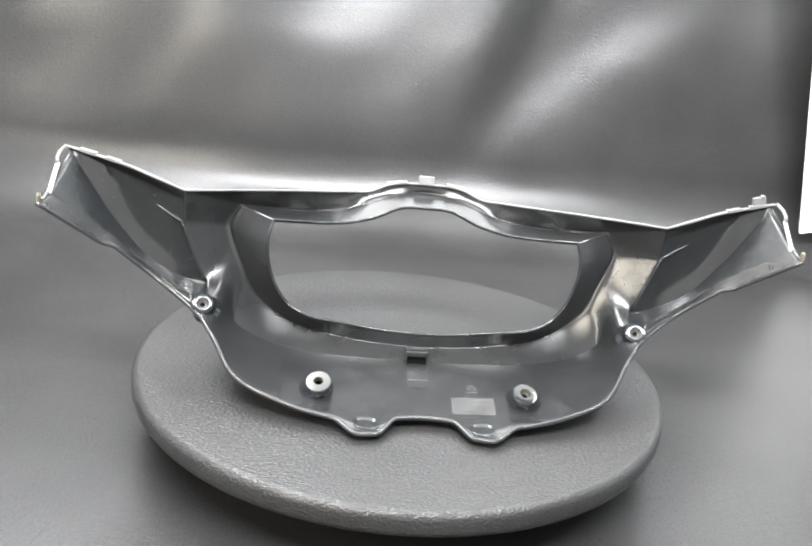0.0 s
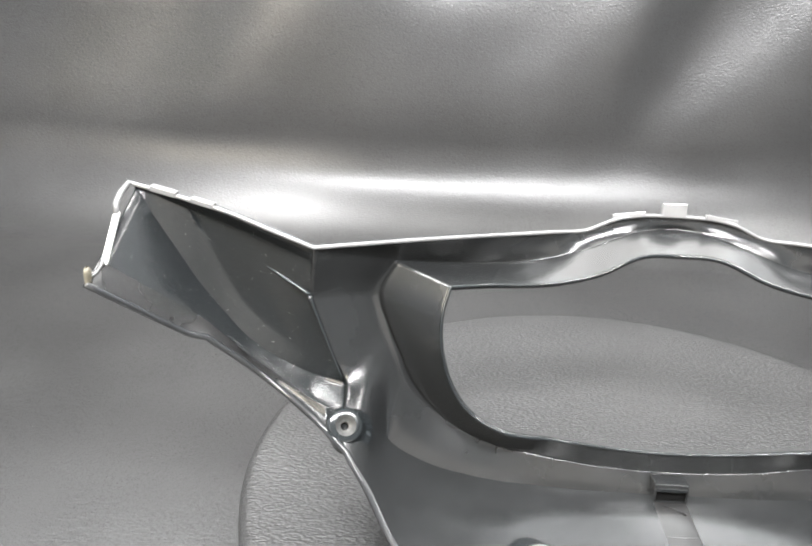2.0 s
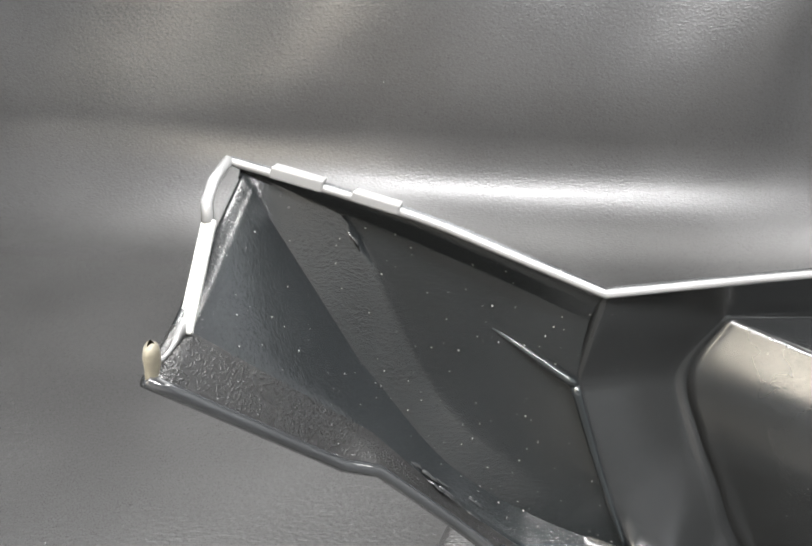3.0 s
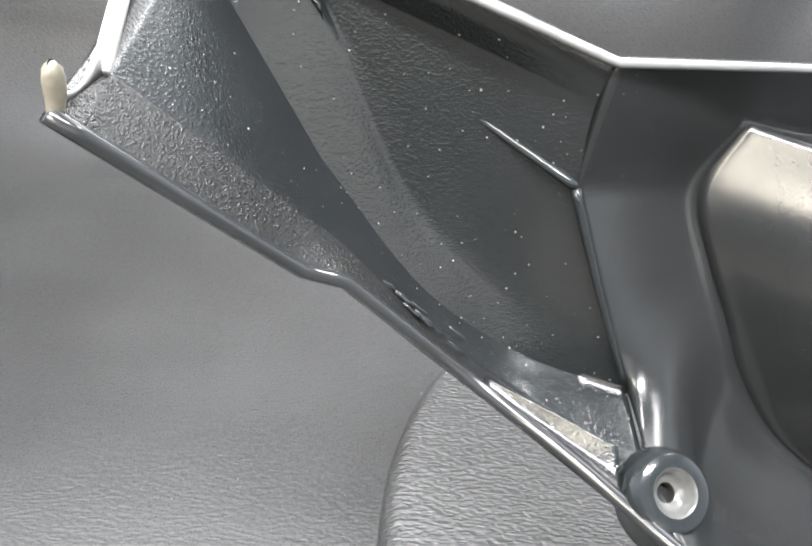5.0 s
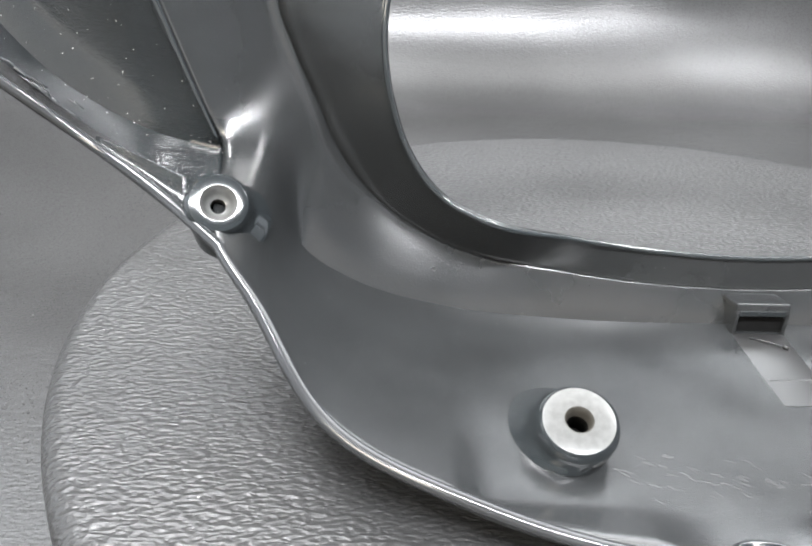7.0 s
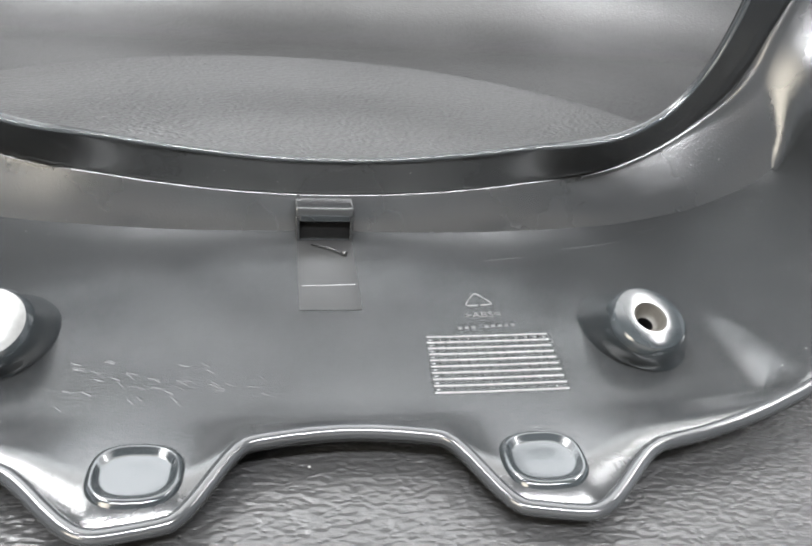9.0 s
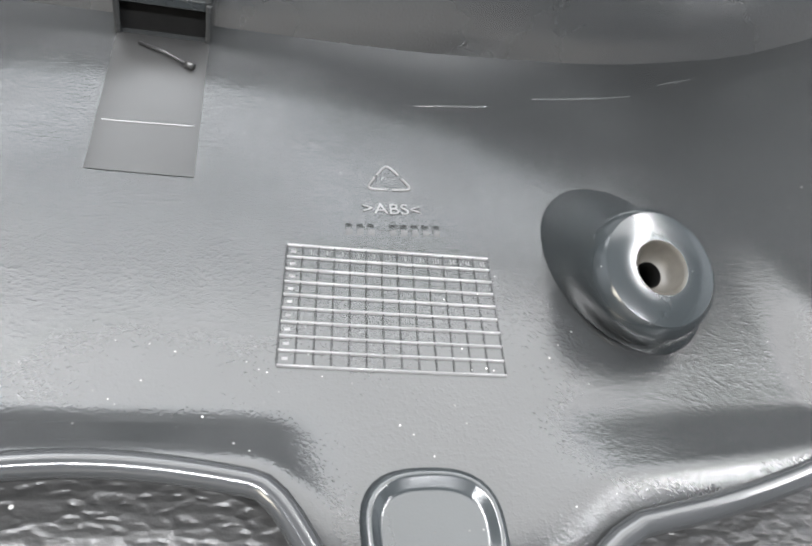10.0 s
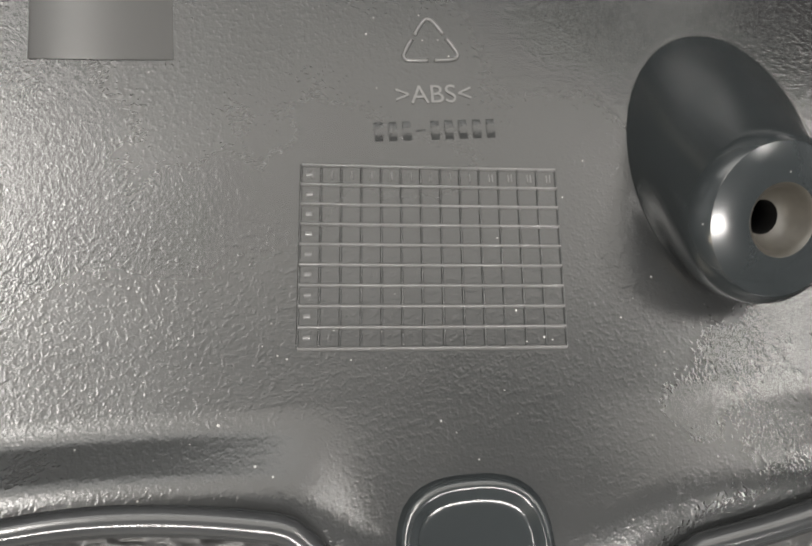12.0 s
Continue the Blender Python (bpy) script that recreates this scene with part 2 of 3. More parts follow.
tagged(new("ceiling", mesh_of(bm, "ceiling", DARK_SLAB, False)), "unseen dark slab added to darken the reflections below", "ceiling", kind="structure")
for wname, place, size in (("wall_north", (0, 1.55, 0.6), (4.0, 0.1, 2.2)), ("wall_south", (0, -1.95, 0.6), (4.0, 0.1, 2.2)),
                           ("wall_east", (1.95, 0, 0.6), (0.1, 3.4, 2.2)), ("wall_west", (-1.95, 0, 0.6), (0.1, 3.4, 2.2))):
    bm = bmesh.new()
    block(bm, pose(*place), size)
    tagged(new(wname, mesh_of(bm, wname, WALL, False)), "plain grey painted room wall", "wall", kind="structure")

bm = bmesh.new()
block(bm, pose(0.618, 0.600, 0.003, 0, -10.8, 0) @ pose(0.13, 0, 0.21), (0.26, 0.006, 0.42), 0.001)
tagged(new("white_board", mesh_of(bm, "white_board", WHITE, False)), "white reflector board standing at the edge of the sheet", "board")

# ---------------------------------------------------------------- turntable
CENTRE, RADIUS = (-0.0103, 0.0885), 0.2065
table = tagged(anchor("turntable", (*CENTRE, FLOOR)), "round turntable covered in dark grey leatherette, standing on vinyl", "turntable")
bm = bmesh.new()
top = -FLOOR
prof = [(RADIUS * 0.25 * k, top) for k in (0.02, 1, 2, 3)] + [(RADIUS - 0.004, top)]
prof += [(RADIUS - 0.004 + 0.006 * math.sin(a), top - 0.006 + 0.006 * math.cos(a)) for a in (math.pi / 2 * k / 6 for k in range(1, 7))]
prof += [(RADIUS + 0.0022, top - 0.012), (RADIUS + 0.001, top - 0.016), (RADIUS - 0.004, top - 0.019), (RADIUS * 0.5, top - 0.019)]
lathe(bm, prof, Matrix(), 160)
bmesh.ops.recalc_face_normals(bm, faces=bm.faces)
part("disc", bm, DISC, table, "padded disc covered in grained leatherette")
bm = bmesh.new()
lathe(bm, [(0.13, 0.0), (0.13, 0.006), (0.11, 0.010), (0.11, top - 0.019)], Matrix(), 64)
bmesh.ops.recalc_face_normals(bm, faces=bm.faces)
# the dark of the gap under the disc is put into the base colour
part("base", bm, HOLE, table, "base coloured with the dark under the disc")

# ---------------------------------------------------------------- the handlebar cover: control loops of one half, from the middle of the lip round to the top
LIP = ((0, -0.0263, 0.0080), (0.060, -0.0345, 0.0090), (0.100, -0.0244, 0.0141), (0.130, -0.0085, 0.0207), (0.150, 0.018, 0.0374), (0.160, 0.032, 0.0445),
       (0.165, 0.070, 0.0575), (0.1824, 0.0736, 0.1035), (0.180, 0.0675, 0.129), (0.120, 0.0945, 0.1275), (0.060, 0.120, 0.1255), (0.047, 0.124, 0.1255), (0.030, 0.1265, 0.132), (0, 0.131, 0.1335))
MID = ((0, 0.020, 0.0032), (0.060, 0.012, 0.0062), (0.097, 0.018, 0.0090), (0.122, 0.030, 0.0155), (0.145, 0.045, 0.031), (0.152, 0.054, 0.0425),
       (0.160, 0.0725, 0.0575), (0.171, 0.080, 0.1015), (0.166, 0.078, 0.1235), (0.120, 0.0985, 0.122), (0.060, 0.120, 0.1215), (0.045, 0.1235, 0.1235), (0.027, 0.127, 0.1295), (0, 0.131, 0.131))
FOLD = ((0, 0.0675, 0.0050), (0.060, 0.0675, 0.0058), (0.100, 0.0680, 0.0097), (0.125, 0.0680, 0.0170), (0.1435, 0.0680, 0.0300), (0.1500, 0.0720, 0.0470),
        (0.1545, 0.0790, 0.0655), (0.160, 0.087, 0.0995), (0.153, 0.086, 0.119), (0.120, 0.102, 0.116), (0.060, 0.1185, 0.1165), (0.043, 0.1215, 0.1205), (0.023, 0.126, 0.127), (0, 0.131, 0.1282))
ROOT = ((0, 0.0728, 0.0151), (0.060, 0.0734, 0.0198), (0.098, 0.0785, 0.0263), (0.120, 0.083, 0.039), (0.1345, 0.086, 0.059), (0.139, 0.087, 0.068),
        (0.147, 0.089, 0.083), (0.152, 0.092, 0.0975), (0.143, 0.0925, 0.1150), (0.122, 0.1052, 0.1105), (0.060, 0.1175, 0.113), (0.042, 0.119, 0.119), (0.020, 0.1255, 0.1255), (0, 0.132, 0.1262))
RIM = ((0, 0.0734, 0.0255), (0.060, 0.0700, 0.0322), (0.090, 0.0635, 0.0405), (0.102, 0.067, 0.0460), (0.1125, 0.069, 0.059), (0.117, 0.0695, 0.071),
       (0.1197, 0.070, 0.086), (0.1195, 0.072, 0.098), (0.1165, 0.0765, 0.1095), (0.100, 0.088, 0.1065), (0.060, 0.0965, 0.1068), (0.043, 0.099, 0.1105), (0.018, 0.1075, 0.119), (0, 0.110, 0.119))
STEPS = (40, 14, 12, 12, 8, 12, 14, 10, 12, 12, 6, 8, 10)


def foot_shape(x):
    """0 along the lip, 1 across the two supporting feet."""
    up = min(1.0, max(0.0, (x - 0.0185) / 0.0140))
    down = min(1.0, max(0.0, (0.0640 - x) / 0.0210))
    return up * up * (3 - 2 * up) * down * down * (3 - 2 * down)


def loops():
    lip = spline(LIP, STEPS, {6, 7, 8}, True)
    lip = [p + Vector((0, -0.0140, -0.0026)) * foot_shape(p.x) if p.y < 0 else p for p in lip]
    return lip, spline(MID, STEPS, {7, 8}, True), spline(FOLD, STEPS, {8}, True), spline(ROOT, STEPS, {8}, True), spline(RIM, STEPS, {8}, True)


LOOPS = loops()
ACROSS = (10, 8, 5)


def bezier(a, b, c, s):
    return a * (1 - s) ** 2 + b * 2 * s * (1 - s) + c * s * s


def fillet(i, root, rim, before):
    """Where the rounding between the shell and the surround begins and ends."""
    rise = min(1.0, max(0.0, (i - 62) / 16))
    fall = min(1.0, max(0.0, (124 - i) / 14))
    w = 0.20 + 0.35 * rise * rise * (3 - 2 * rise) * fall
    return root.lerp(before, w), root.lerp(rim, 0.42 * w)


def section(i):
    l, m, f, r, e = (loop[i] for loop in LOOPS)
    sharp = min(1.0, max(0.0, (sum(STEPS[:4]) + 16 - i) / 18))
    soft = spline((l, m, f, r), ACROSS, ())
    out = [a.lerp(b, sharp) for a, b in zip(soft, spline((l, m, f, r), ACROSS, {2}))] if sharp else soft
    # the front of the plate turns up to the lip behind a soft fold
    turn = min(1.0, max(0.0, (-0.0225 - l.y) / 0.003))
    if turn and i < sum(STEPS[:4]):
        q = l.lerp(m, (-0.0178 - l.y) / (m.y - l.y))
        q.z = m.z + 0.02 * (l.z - m.z)
        near, n = (l, l.lerp(q, 0.5), l.lerp(q, 0.85), q.lerp(l, 0.04), q.lerp(m, 0.05)), ACROSS[0]
        far = spline((near[-1], m, f), (n - 4, 2), {1})[:n - 4]
        out = [a.lerp(b, turn) for a, b in zip(out, list(near[:4]) + far)] + out[n:]
    # the strip under the opening stands upright at its foot and leans back above
    if sharp:
        g = f.lerp(r, 0.42)
        g.y = f.y + 0.31 * (r.y - f.y)
        strip = [f, f.lerp(g, 0.5), f.lerp(g, 0.94), g.lerp(r, 0.06), g.lerp(r, 0.5), r]
        out = out[:-6] + [p.lerp(q, sharp) for p, q in zip(out[-6:], strip)]
    return out


SECTIONS = [section(i) for i in range(len(LOOPS[0]))]
# even out the bowl at the sides, between the lip and the surround
def eased(i, low, high):
    return min(1.0, max(0.0, (i - low) / (high - low)))


for i, row in enumerate(SECTIONS):
    flat = eased(i, 80, 104) * eased(-i, -150, -120)
    last = len(row) - 1
    SECTIONS[i] = [p.lerp(row[0].lerp(row[-1], j / last), flat) for j, p in enumerate(row)]
for _ in range(24):
    before = SECTIONS
    SECTIONS = []
    for i, row in enumerate(before):
        pull = 0.8 * eased(i, 78, 90) * eased(-i, -110, -104)
        SECTIONS.append(row if not pull else [p if j < 1 or j == len(row) - 1 else p.lerp((row[j - 1] + row[j + 1] + before[i - 1][j] + before[i + 1][j]) / 4, pull)
                                              for j, p in enumerate(row)])
# soft fillet into the surround, wider at the sides
for i, row in enumerate(SECTIONS):
    begin, end = fillet(i, row[-1], LOOPS[4][i], row[-4])
    row[-3:] = [begin, bezier(begin, row[-1], end, 0.25), bezier(begin, row[-1], end, 0.5)]
cover = tagged(anchor("handlebar_cover", (0, 0, 0)), "black moulded plastic scooter handlebar cover, inner side up, on the turntable", "handlebar cover")


def thick(ob, t=0.0020, offset=-1.0):
    mod = ob.modifiers.new("thickness", "SOLIDIFY")
    mod.thickness, mod.offset = t, offset
    return ob


bm = bmesh.new()
for side in (1, -1):
    grid_mesh(bm, [[mirror(p, side) for p in s] for s in SECTIONS], flip=side > 0)
bmesh.ops.remove_doubles(bm, verts=bm.verts, dist=1e-6)
SHELL = bm.copy()
# the plate meets the strip under the opening in a crisp fold
FOLD_AT = {(round(abs(p.x), 5), round(p.y, 5), round(p.z, 5)) for p in LOOPS[2][:sum(STEPS[:4]) + 2]}
for e in bm.edges:
    if all((round(abs(v.co.x), 5), round(v.co.y, 5), round(v.co.z, 5)) in FOLD_AT for v in e.verts):
        e.smooth = False
thick(part("shell", bm, BLACK, cover, "smooth black inner shell with scuffs and dust"))

# the surround of the instrument opening stands out towards the inner side
bm = bmesh.new()
for side in (1, -1):
    rows = []
    for i in range(len(LOOPS[0])):
        r, e = LOOPS[3][i], LOOPS[4][i]
        w = fillet(i, r, e, SECTIONS[i][-4])[1]
        first = SECTIONS[i][-3]
        rows.append([mirror(p, side) for p in (bezier(first, r, w, 0.5), bezier(first, r, w, 0.75), w, w.lerp(e, 0.4), w.lerp(e, 0.95), e)])
    grid_mesh(bm, rows, flip=side > 0)
bmesh.ops.remove_doubles(bm, verts=bm.verts, dist=1e-6)
thick(part("instrument_surround", bm, BLACK, cover, "raised surround of the instrument opening"), 0.0018)
bm = bmesh.new()
ring = [mirror(p, 1) for p in LOOPS[4]] + [mirror(p, -1) for p in LOOPS[4][-2:0:-1]]
tube(bm, ring, 0.0009, 8, True)
part("surround_edge", bm, GLOSS, cover, "thin shiny edge of the opening")

# the arms: rows from the inner end to the tip
ARM_TOP = ((0.180, 0.0675, 0.129), (0.200, 0.0692, 0.1358), (0.220, 0.0720, 0.1422), (0.242, 0.0755, 0.1470), (0.2664, 0.0779, 0.1522))
ARM_FLANGE = ((0.1805, 0.0720, 0.1195), (0.200, 0.0755, 0.1268), (0.220, 0.0775, 0.1341), (0.2415, 0.0785, 0.1420), (0.2640, 0.0785, 0.1500))
ARM_BACK = ((0.1824, 0.0736, 0.1035), (0.1945, 0.0768, 0.1000), (0.2145, 0.0782, 0.1100), (0.2400, 0.0788, 0.1408), (0.2635, 0.0782, 0.1498))
ARM_BEND = ((0.1690, 0.0708, 0.0680), (0.1885, 0.0779, 0.0735), (0.2090, 0.0784, 0.0880), (0.2372, 0.0787, 0.1378), (0.2630, 0.0780, 0.1496))
ARM_CREASE = ((0.165, 0.070, 0.0575), (0.187, 0.0762, 0.0612), (0.2085, 0.0750, 0.0742), (0.2350, 0.0752, 0.1045), (0.2625, 0.0763, 0.1490))
ARM_LOW = ((0.164, 0.053, 0.0500), (0.184, 0.066, 0.0540), (0.206, 0.0685, 0.0675), (0.2308, 0.0640, 0.0920), (0.2676, 0.0425, 0.1275))
ARM_EDGE = ((0.160, 0.032, 0.0445), (0.180, 0.050, 0.0525), (0.203, 0.0620, 0.0640), (0.2170, 0.0605, 0.0756), (0.2283, 0.0578, 0.0856), (0.2362, 0.0548, 0.0886), (0.2700, 0.0311, 0.1210))
ARM_STEPS = (12, 12, 14, 12)
arm_rows = [spline(k, ARM_STEPS, {3}) for k in (ARM_TOP, ARM_FLANGE, ARM_BACK, ARM_BEND, ARM_CREASE, ARM_LOW)]
arm_rows.append(spline(ARM_EDGE, (12, 12, 7, 7, 3, 9), {4, 5}))
ARM_LINES = []
for i in range(len(arm_rows[0])):
    a, b, c, k, d, e, f = (row[i] for row in arm_rows)
    plane = max(0.0, 1 - i / 7, min(1.0, (i - 12) / 10))
    face = [p.lerp(q, plane) for p, q in zip(spline((b, c, k, d), (6, 5, 8)), spline((b, c, k, d), (6, 5, 8), {1, 2}))]
    ARM_LINES.append([a, a.lerp(b, 0.5), b.lerp(a, 0.06)] + face[:-1] + spline((d, e, f), (6, 6), {1}))


def arm(side):
    bm = bmesh.new()
    grid_mesh(bm, [[mirror(p, side) for p in line] for line in ARM_LINES], flip=side < 0)
    bm.edges.ensure_lookup_table()
    crease = [mirror(line[22], side) for line in ARM_LINES[5:-2]]
    for e in bm.edges:
        if all(min((v.co - p).length for p in crease) < 1e-6 for v in e.verts):
            e.smooth = False
    limb = thick(part("arm", bm, DUSTY, cover, "flared arm of the cover, dusty black inside"))
    limb.data.materials.append(SCRAPED)
    across = len(ARM_LINES[0]) - 1
    for f in limb.data.polygons:
        if f.index % across >= 28 and f.index // across > 12:
            f.material_index = 1
    # raised stiffening rib and the seam beside the shell
    bm = bmesh.new()
    pts = spline([mirror(p, side) for p in ((0.2165, 0.0798, 0.1225), (0.199, 0.0768, 0.1122), (0.1828, 0.0728, 0.1032))], (8, 8))
    tube(bm, pts, lambda s: 0.0005 + 0.0006 * s, 8)
    part("rib", bm, GLOSS, limb)
    bm = bmesh.new()
    tube(bm, spline([mirror(p, side) for p in ((0.1830, 0.0728, 0.1030), (0.1755, 0.0715, 0.083), (0.1660, 0.0695, 0.0595))], (8, 8)), lambda s: 0.0012 - 0.0005 * s, 8)
    part("rib", bm, GLOSS, limb)
    # thin web that runs out to the screw boss, sloping down to the outer edge
    bm = bmesh.new()
    top = spline([mirror(p, side) for p in ((0.198, 0.0640, 0.0622), (0.183, 0.0570, 0.0588), (0.1712, 0.0510, 0.0558))], (8, 8))
    low = spline([mirror(p, side) for p in ((0.199, 0.0605, 0.0622), (0.181, 0.0510, 0.0536), (0.1700, 0.0415, 0.0490))], (8, 8))
    grid_mesh(bm, [[p, p.lerp(q, 0.06), p.lerp(q, 0.35) + Vector((0, 0.0012, -0.0018)), p.lerp(q, 0.75) + Vector((0, 0.0010, -0.0012)), q] for p, q in zip(top, low)], flip=side < 0)
    thick(part("web", bm, DUSTY, limb, "thin web sloping to the outer edge"), 0.0007, 0.0)
    # ragged moulding flash in the low corner
    rng = random.Random(11)
    for j in range(10):
        at = Vector((0.200 + 0.024 * rng.random(), 0.0660 + 0.003 * rng.random(), 0.0))
        at.z = 0.0640 + (at.x - 0.200) * 0.80 + (at.y - 0.066) * 0.8
        bm = bmesh.new()
        pts = [mirror(at + Vector((0.0013 * k, 0.0006 * rng.random(), 0.0010 * k + 0.0004 * rng.random())), side) for k in range(4)]
        tube(bm, pts, 0.0002 + 0.0003 * rng.random(), 6)
        part("flash_burr", bm, LIPPED, limb)
    # locking tabs on the top edge
    for s0, s1, h in ((0.572, 0.716, 0.0016), (0.794, 0.912, 0.0018)):
        a, b = (mirror(arm_rows[0][int(s * (len(arm_rows[0]) - 1))], side) for s in (s0, s1))
        bm = bmesh.new()
        d = b - a
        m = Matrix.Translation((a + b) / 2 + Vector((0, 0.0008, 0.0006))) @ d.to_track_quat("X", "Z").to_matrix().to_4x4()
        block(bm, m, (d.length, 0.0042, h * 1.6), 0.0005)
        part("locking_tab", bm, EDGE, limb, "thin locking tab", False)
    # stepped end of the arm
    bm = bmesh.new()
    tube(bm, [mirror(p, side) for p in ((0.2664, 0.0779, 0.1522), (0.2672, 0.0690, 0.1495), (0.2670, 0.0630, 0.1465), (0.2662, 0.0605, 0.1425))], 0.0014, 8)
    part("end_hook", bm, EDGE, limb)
    bm = bmesh.new()
    a, b = mirror((0.2660, 0.0610, 0.1432), side), mirror((0.2662, 0.0425, 0.1252), side)
    d = b - a
    block(bm, Matrix.Translation((a + b) / 2) @ d.to_track_quat("X", "Z").to_matrix().to_4x4(), (d.length, 0.0031, 0.0014), 0.0004)
    part("end_flange", bm, PALE, limb, "pale worn end flange", False)
    bm = bmesh.new()
    rows = []
    for q, wide, deep in ((0.0, 0.0016, 0.0011), (0.35, 0.0022, 0.0014), (0.7, 0.0024, 0.0015), (0.93, 0.0021, 0.0013), (1.0, 0.0010, 0.0007)):
        at = Vector((0.2692 - 0.0006 * q, 0.0322 + 0.0004 * math.sin(5 * q), 0.1208 + 0.0074 * q))
        rows.append([mirror(at + Vector((deep * math.cos(a), wide * math.sin(a), 0.0004 * math.sin(2 * a))), side) for a in (2 * math.pi * k / 12 for k in range(13))])
    grid_mesh(bm, rows)
    bmesh.ops.remove_doubles(bm, verts=bm.verts, dist=1e-7)
    bmesh.ops.recalc_face_normals(bm, faces=bm.faces)
    part("end_prong", bm, WORN, limb, "scuffed yellowed prong at the end of the arm")
    bm = bmesh.new()
    low = spline([mirror(p, side) for p in ((0.2700, 0.0320, 0.1215), (0.2682, 0.0370, 0.1228), (0.2662, 0.0425, 0.1250))], (6, 6))
    rows = []
    for k, p in enumerate(low):
        rise = Vector((0, 0, 0.0008 + 0.0030 * (abs(k - 6) / 6) ** 2.2))
        rows.append([p, p + rise])
    grid_mesh(bm, rows)
    thick(part("end_notch", bm, EDGE, limb, "thin notched end wall"), 0.0010, 0.0)
    return limb


arm(-1)
arm(1)

# rounded bead that runs along the whole outer edge
n_lip = sum(STEPS[:5])
n_top = sum(STEPS[:8])
edge_low = [p for p in LOOPS[0][:n_lip + 1]] + arm_rows[6][1:]
edge_top = LOOPS[0][n_top:]
bm = bmesh.new()
tube(bm, [mirror(p, -1) for p in edge_low[:0:-1]] + edge_low, 0.0016, 10)
part("lower_edge_bead", bm, LIPPED, cover, "polished rounded lower edge")
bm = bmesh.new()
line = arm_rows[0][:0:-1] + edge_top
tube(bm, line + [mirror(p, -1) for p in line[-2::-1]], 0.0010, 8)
part("upper_edge_bead", bm, EDGE, cover, "thin pale upper edge")

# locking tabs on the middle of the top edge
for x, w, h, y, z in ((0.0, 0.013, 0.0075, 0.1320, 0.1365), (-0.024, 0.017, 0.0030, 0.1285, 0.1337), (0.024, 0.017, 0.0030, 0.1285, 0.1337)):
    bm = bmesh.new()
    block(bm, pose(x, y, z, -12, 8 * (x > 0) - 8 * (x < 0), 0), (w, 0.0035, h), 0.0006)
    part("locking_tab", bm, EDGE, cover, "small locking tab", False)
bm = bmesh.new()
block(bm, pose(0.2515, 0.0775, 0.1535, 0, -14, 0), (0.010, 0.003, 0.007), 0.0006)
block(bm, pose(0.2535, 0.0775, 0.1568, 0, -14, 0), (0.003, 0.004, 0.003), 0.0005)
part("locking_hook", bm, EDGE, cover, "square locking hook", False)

# ---------------------------------------------------------------- screw bosses
def boss(top, axis, r, seat, foot, foot_rx, foot_ry, tilt, flat=0.80, seat_mat=None, face_mat=None, bore=0.48):
    """A screw boss that swells from an oval foot to a round rim."""
    m = Matrix.Translation(top) @ Vector(axis).to_track_quat("Z", "Y").to_matrix().to_4x4()
    base = Matrix.Translation(foot) @ pose(0, 0, 0, tilt)
    turn = m.to_3x3()
    sides = 48
    rings = []
    # the foot and the rim share one start angle, so the walls do not twist
    for rr, h, k in ((1.0, 0.0, 1.0), (0.98, 0.0, 0.82), (1.0, -0.0044, 0.35), (1.0, -0.0032, 0.0), (0.955, -0.0014, 0.0), (0.85, -0.0004, 0.0), (flat, 0.0, 0.0)):
        ring = []
        for j in range(sides):
            a = 2 * math.pi * j / sides
            up = Vector((math.cos(a), math.sin(a), 0))
            axis_z = turn @ Vector((0, 0, 1))
            u = (Vector((1, 0, 0)) - axis_z * axis_z.x).normalized()
            v = axis_z.cross(u)
            high = Vector(top) + r * rr * (up.x * u + up.y * v) + axis_z * h
            low = base @ Vector((foot_rx * rr * up.x, foot_ry * rr * up.y, 0))
            ring.append(high.lerp(low, k))
        rings.append(ring)
    for rr, h in ((seat * 1.15, 0.0), (seat, -0.0005), (seat * 0.92, -0.0026), (seat * bore, -0.0034), (seat * bore * 0.94, -0.0090)):
        rings.append([Vector(top) + rr * (math.cos(2 * math.pi * j / sides) * u + math.sin(2 * math.pi * j / sides) * v) + axis_z * h for j in range(sides)])
    bm = bmesh.new()
    grid_mesh(bm, [ring + ring[:1] for ring in rings[:6]], flip=True)
    bmesh.ops.remove_doubles(bm, verts=bm.verts, dist=1e-7)
    ob = part("screw_boss", bm, GLOSS, cover, "round glossy screw boss with a hole")
    bm = bmesh.new()
    grid_mesh(bm, [ring + ring[:1] for ring in rings[5:8]], flip=True)
    bmesh.ops.remove_doubles(bm, verts=bm.verts, dist=1e-7)
    part("boss_face", bm, face_mat or GLOSS, ob, "rubbed pale face" if face_mat else "")
    bm = bmesh.new()
    grid_mesh(bm, [ring + ring[:1] for ring in rings[7:11]], flip=True)
    bmesh.ops.remove_doubles(bm, verts=bm.verts, dist=1e-7)
    part("screw_seat", bm, seat_mat or BRASS, ob, "worn grey screw seat")
    bm = bmesh.new()
    grid_mesh(bm, [ring + ring[:1] for ring in rings[10:]], flip=True)
    bmesh.ops.remove_doubles(bm, verts=bm.verts, dist=1e-7)
    bm.faces.new([q for q in bm.verts][-sides:])
    part("hole", bm, BRASS if seat_mat else HOLE, ob)
    return ob


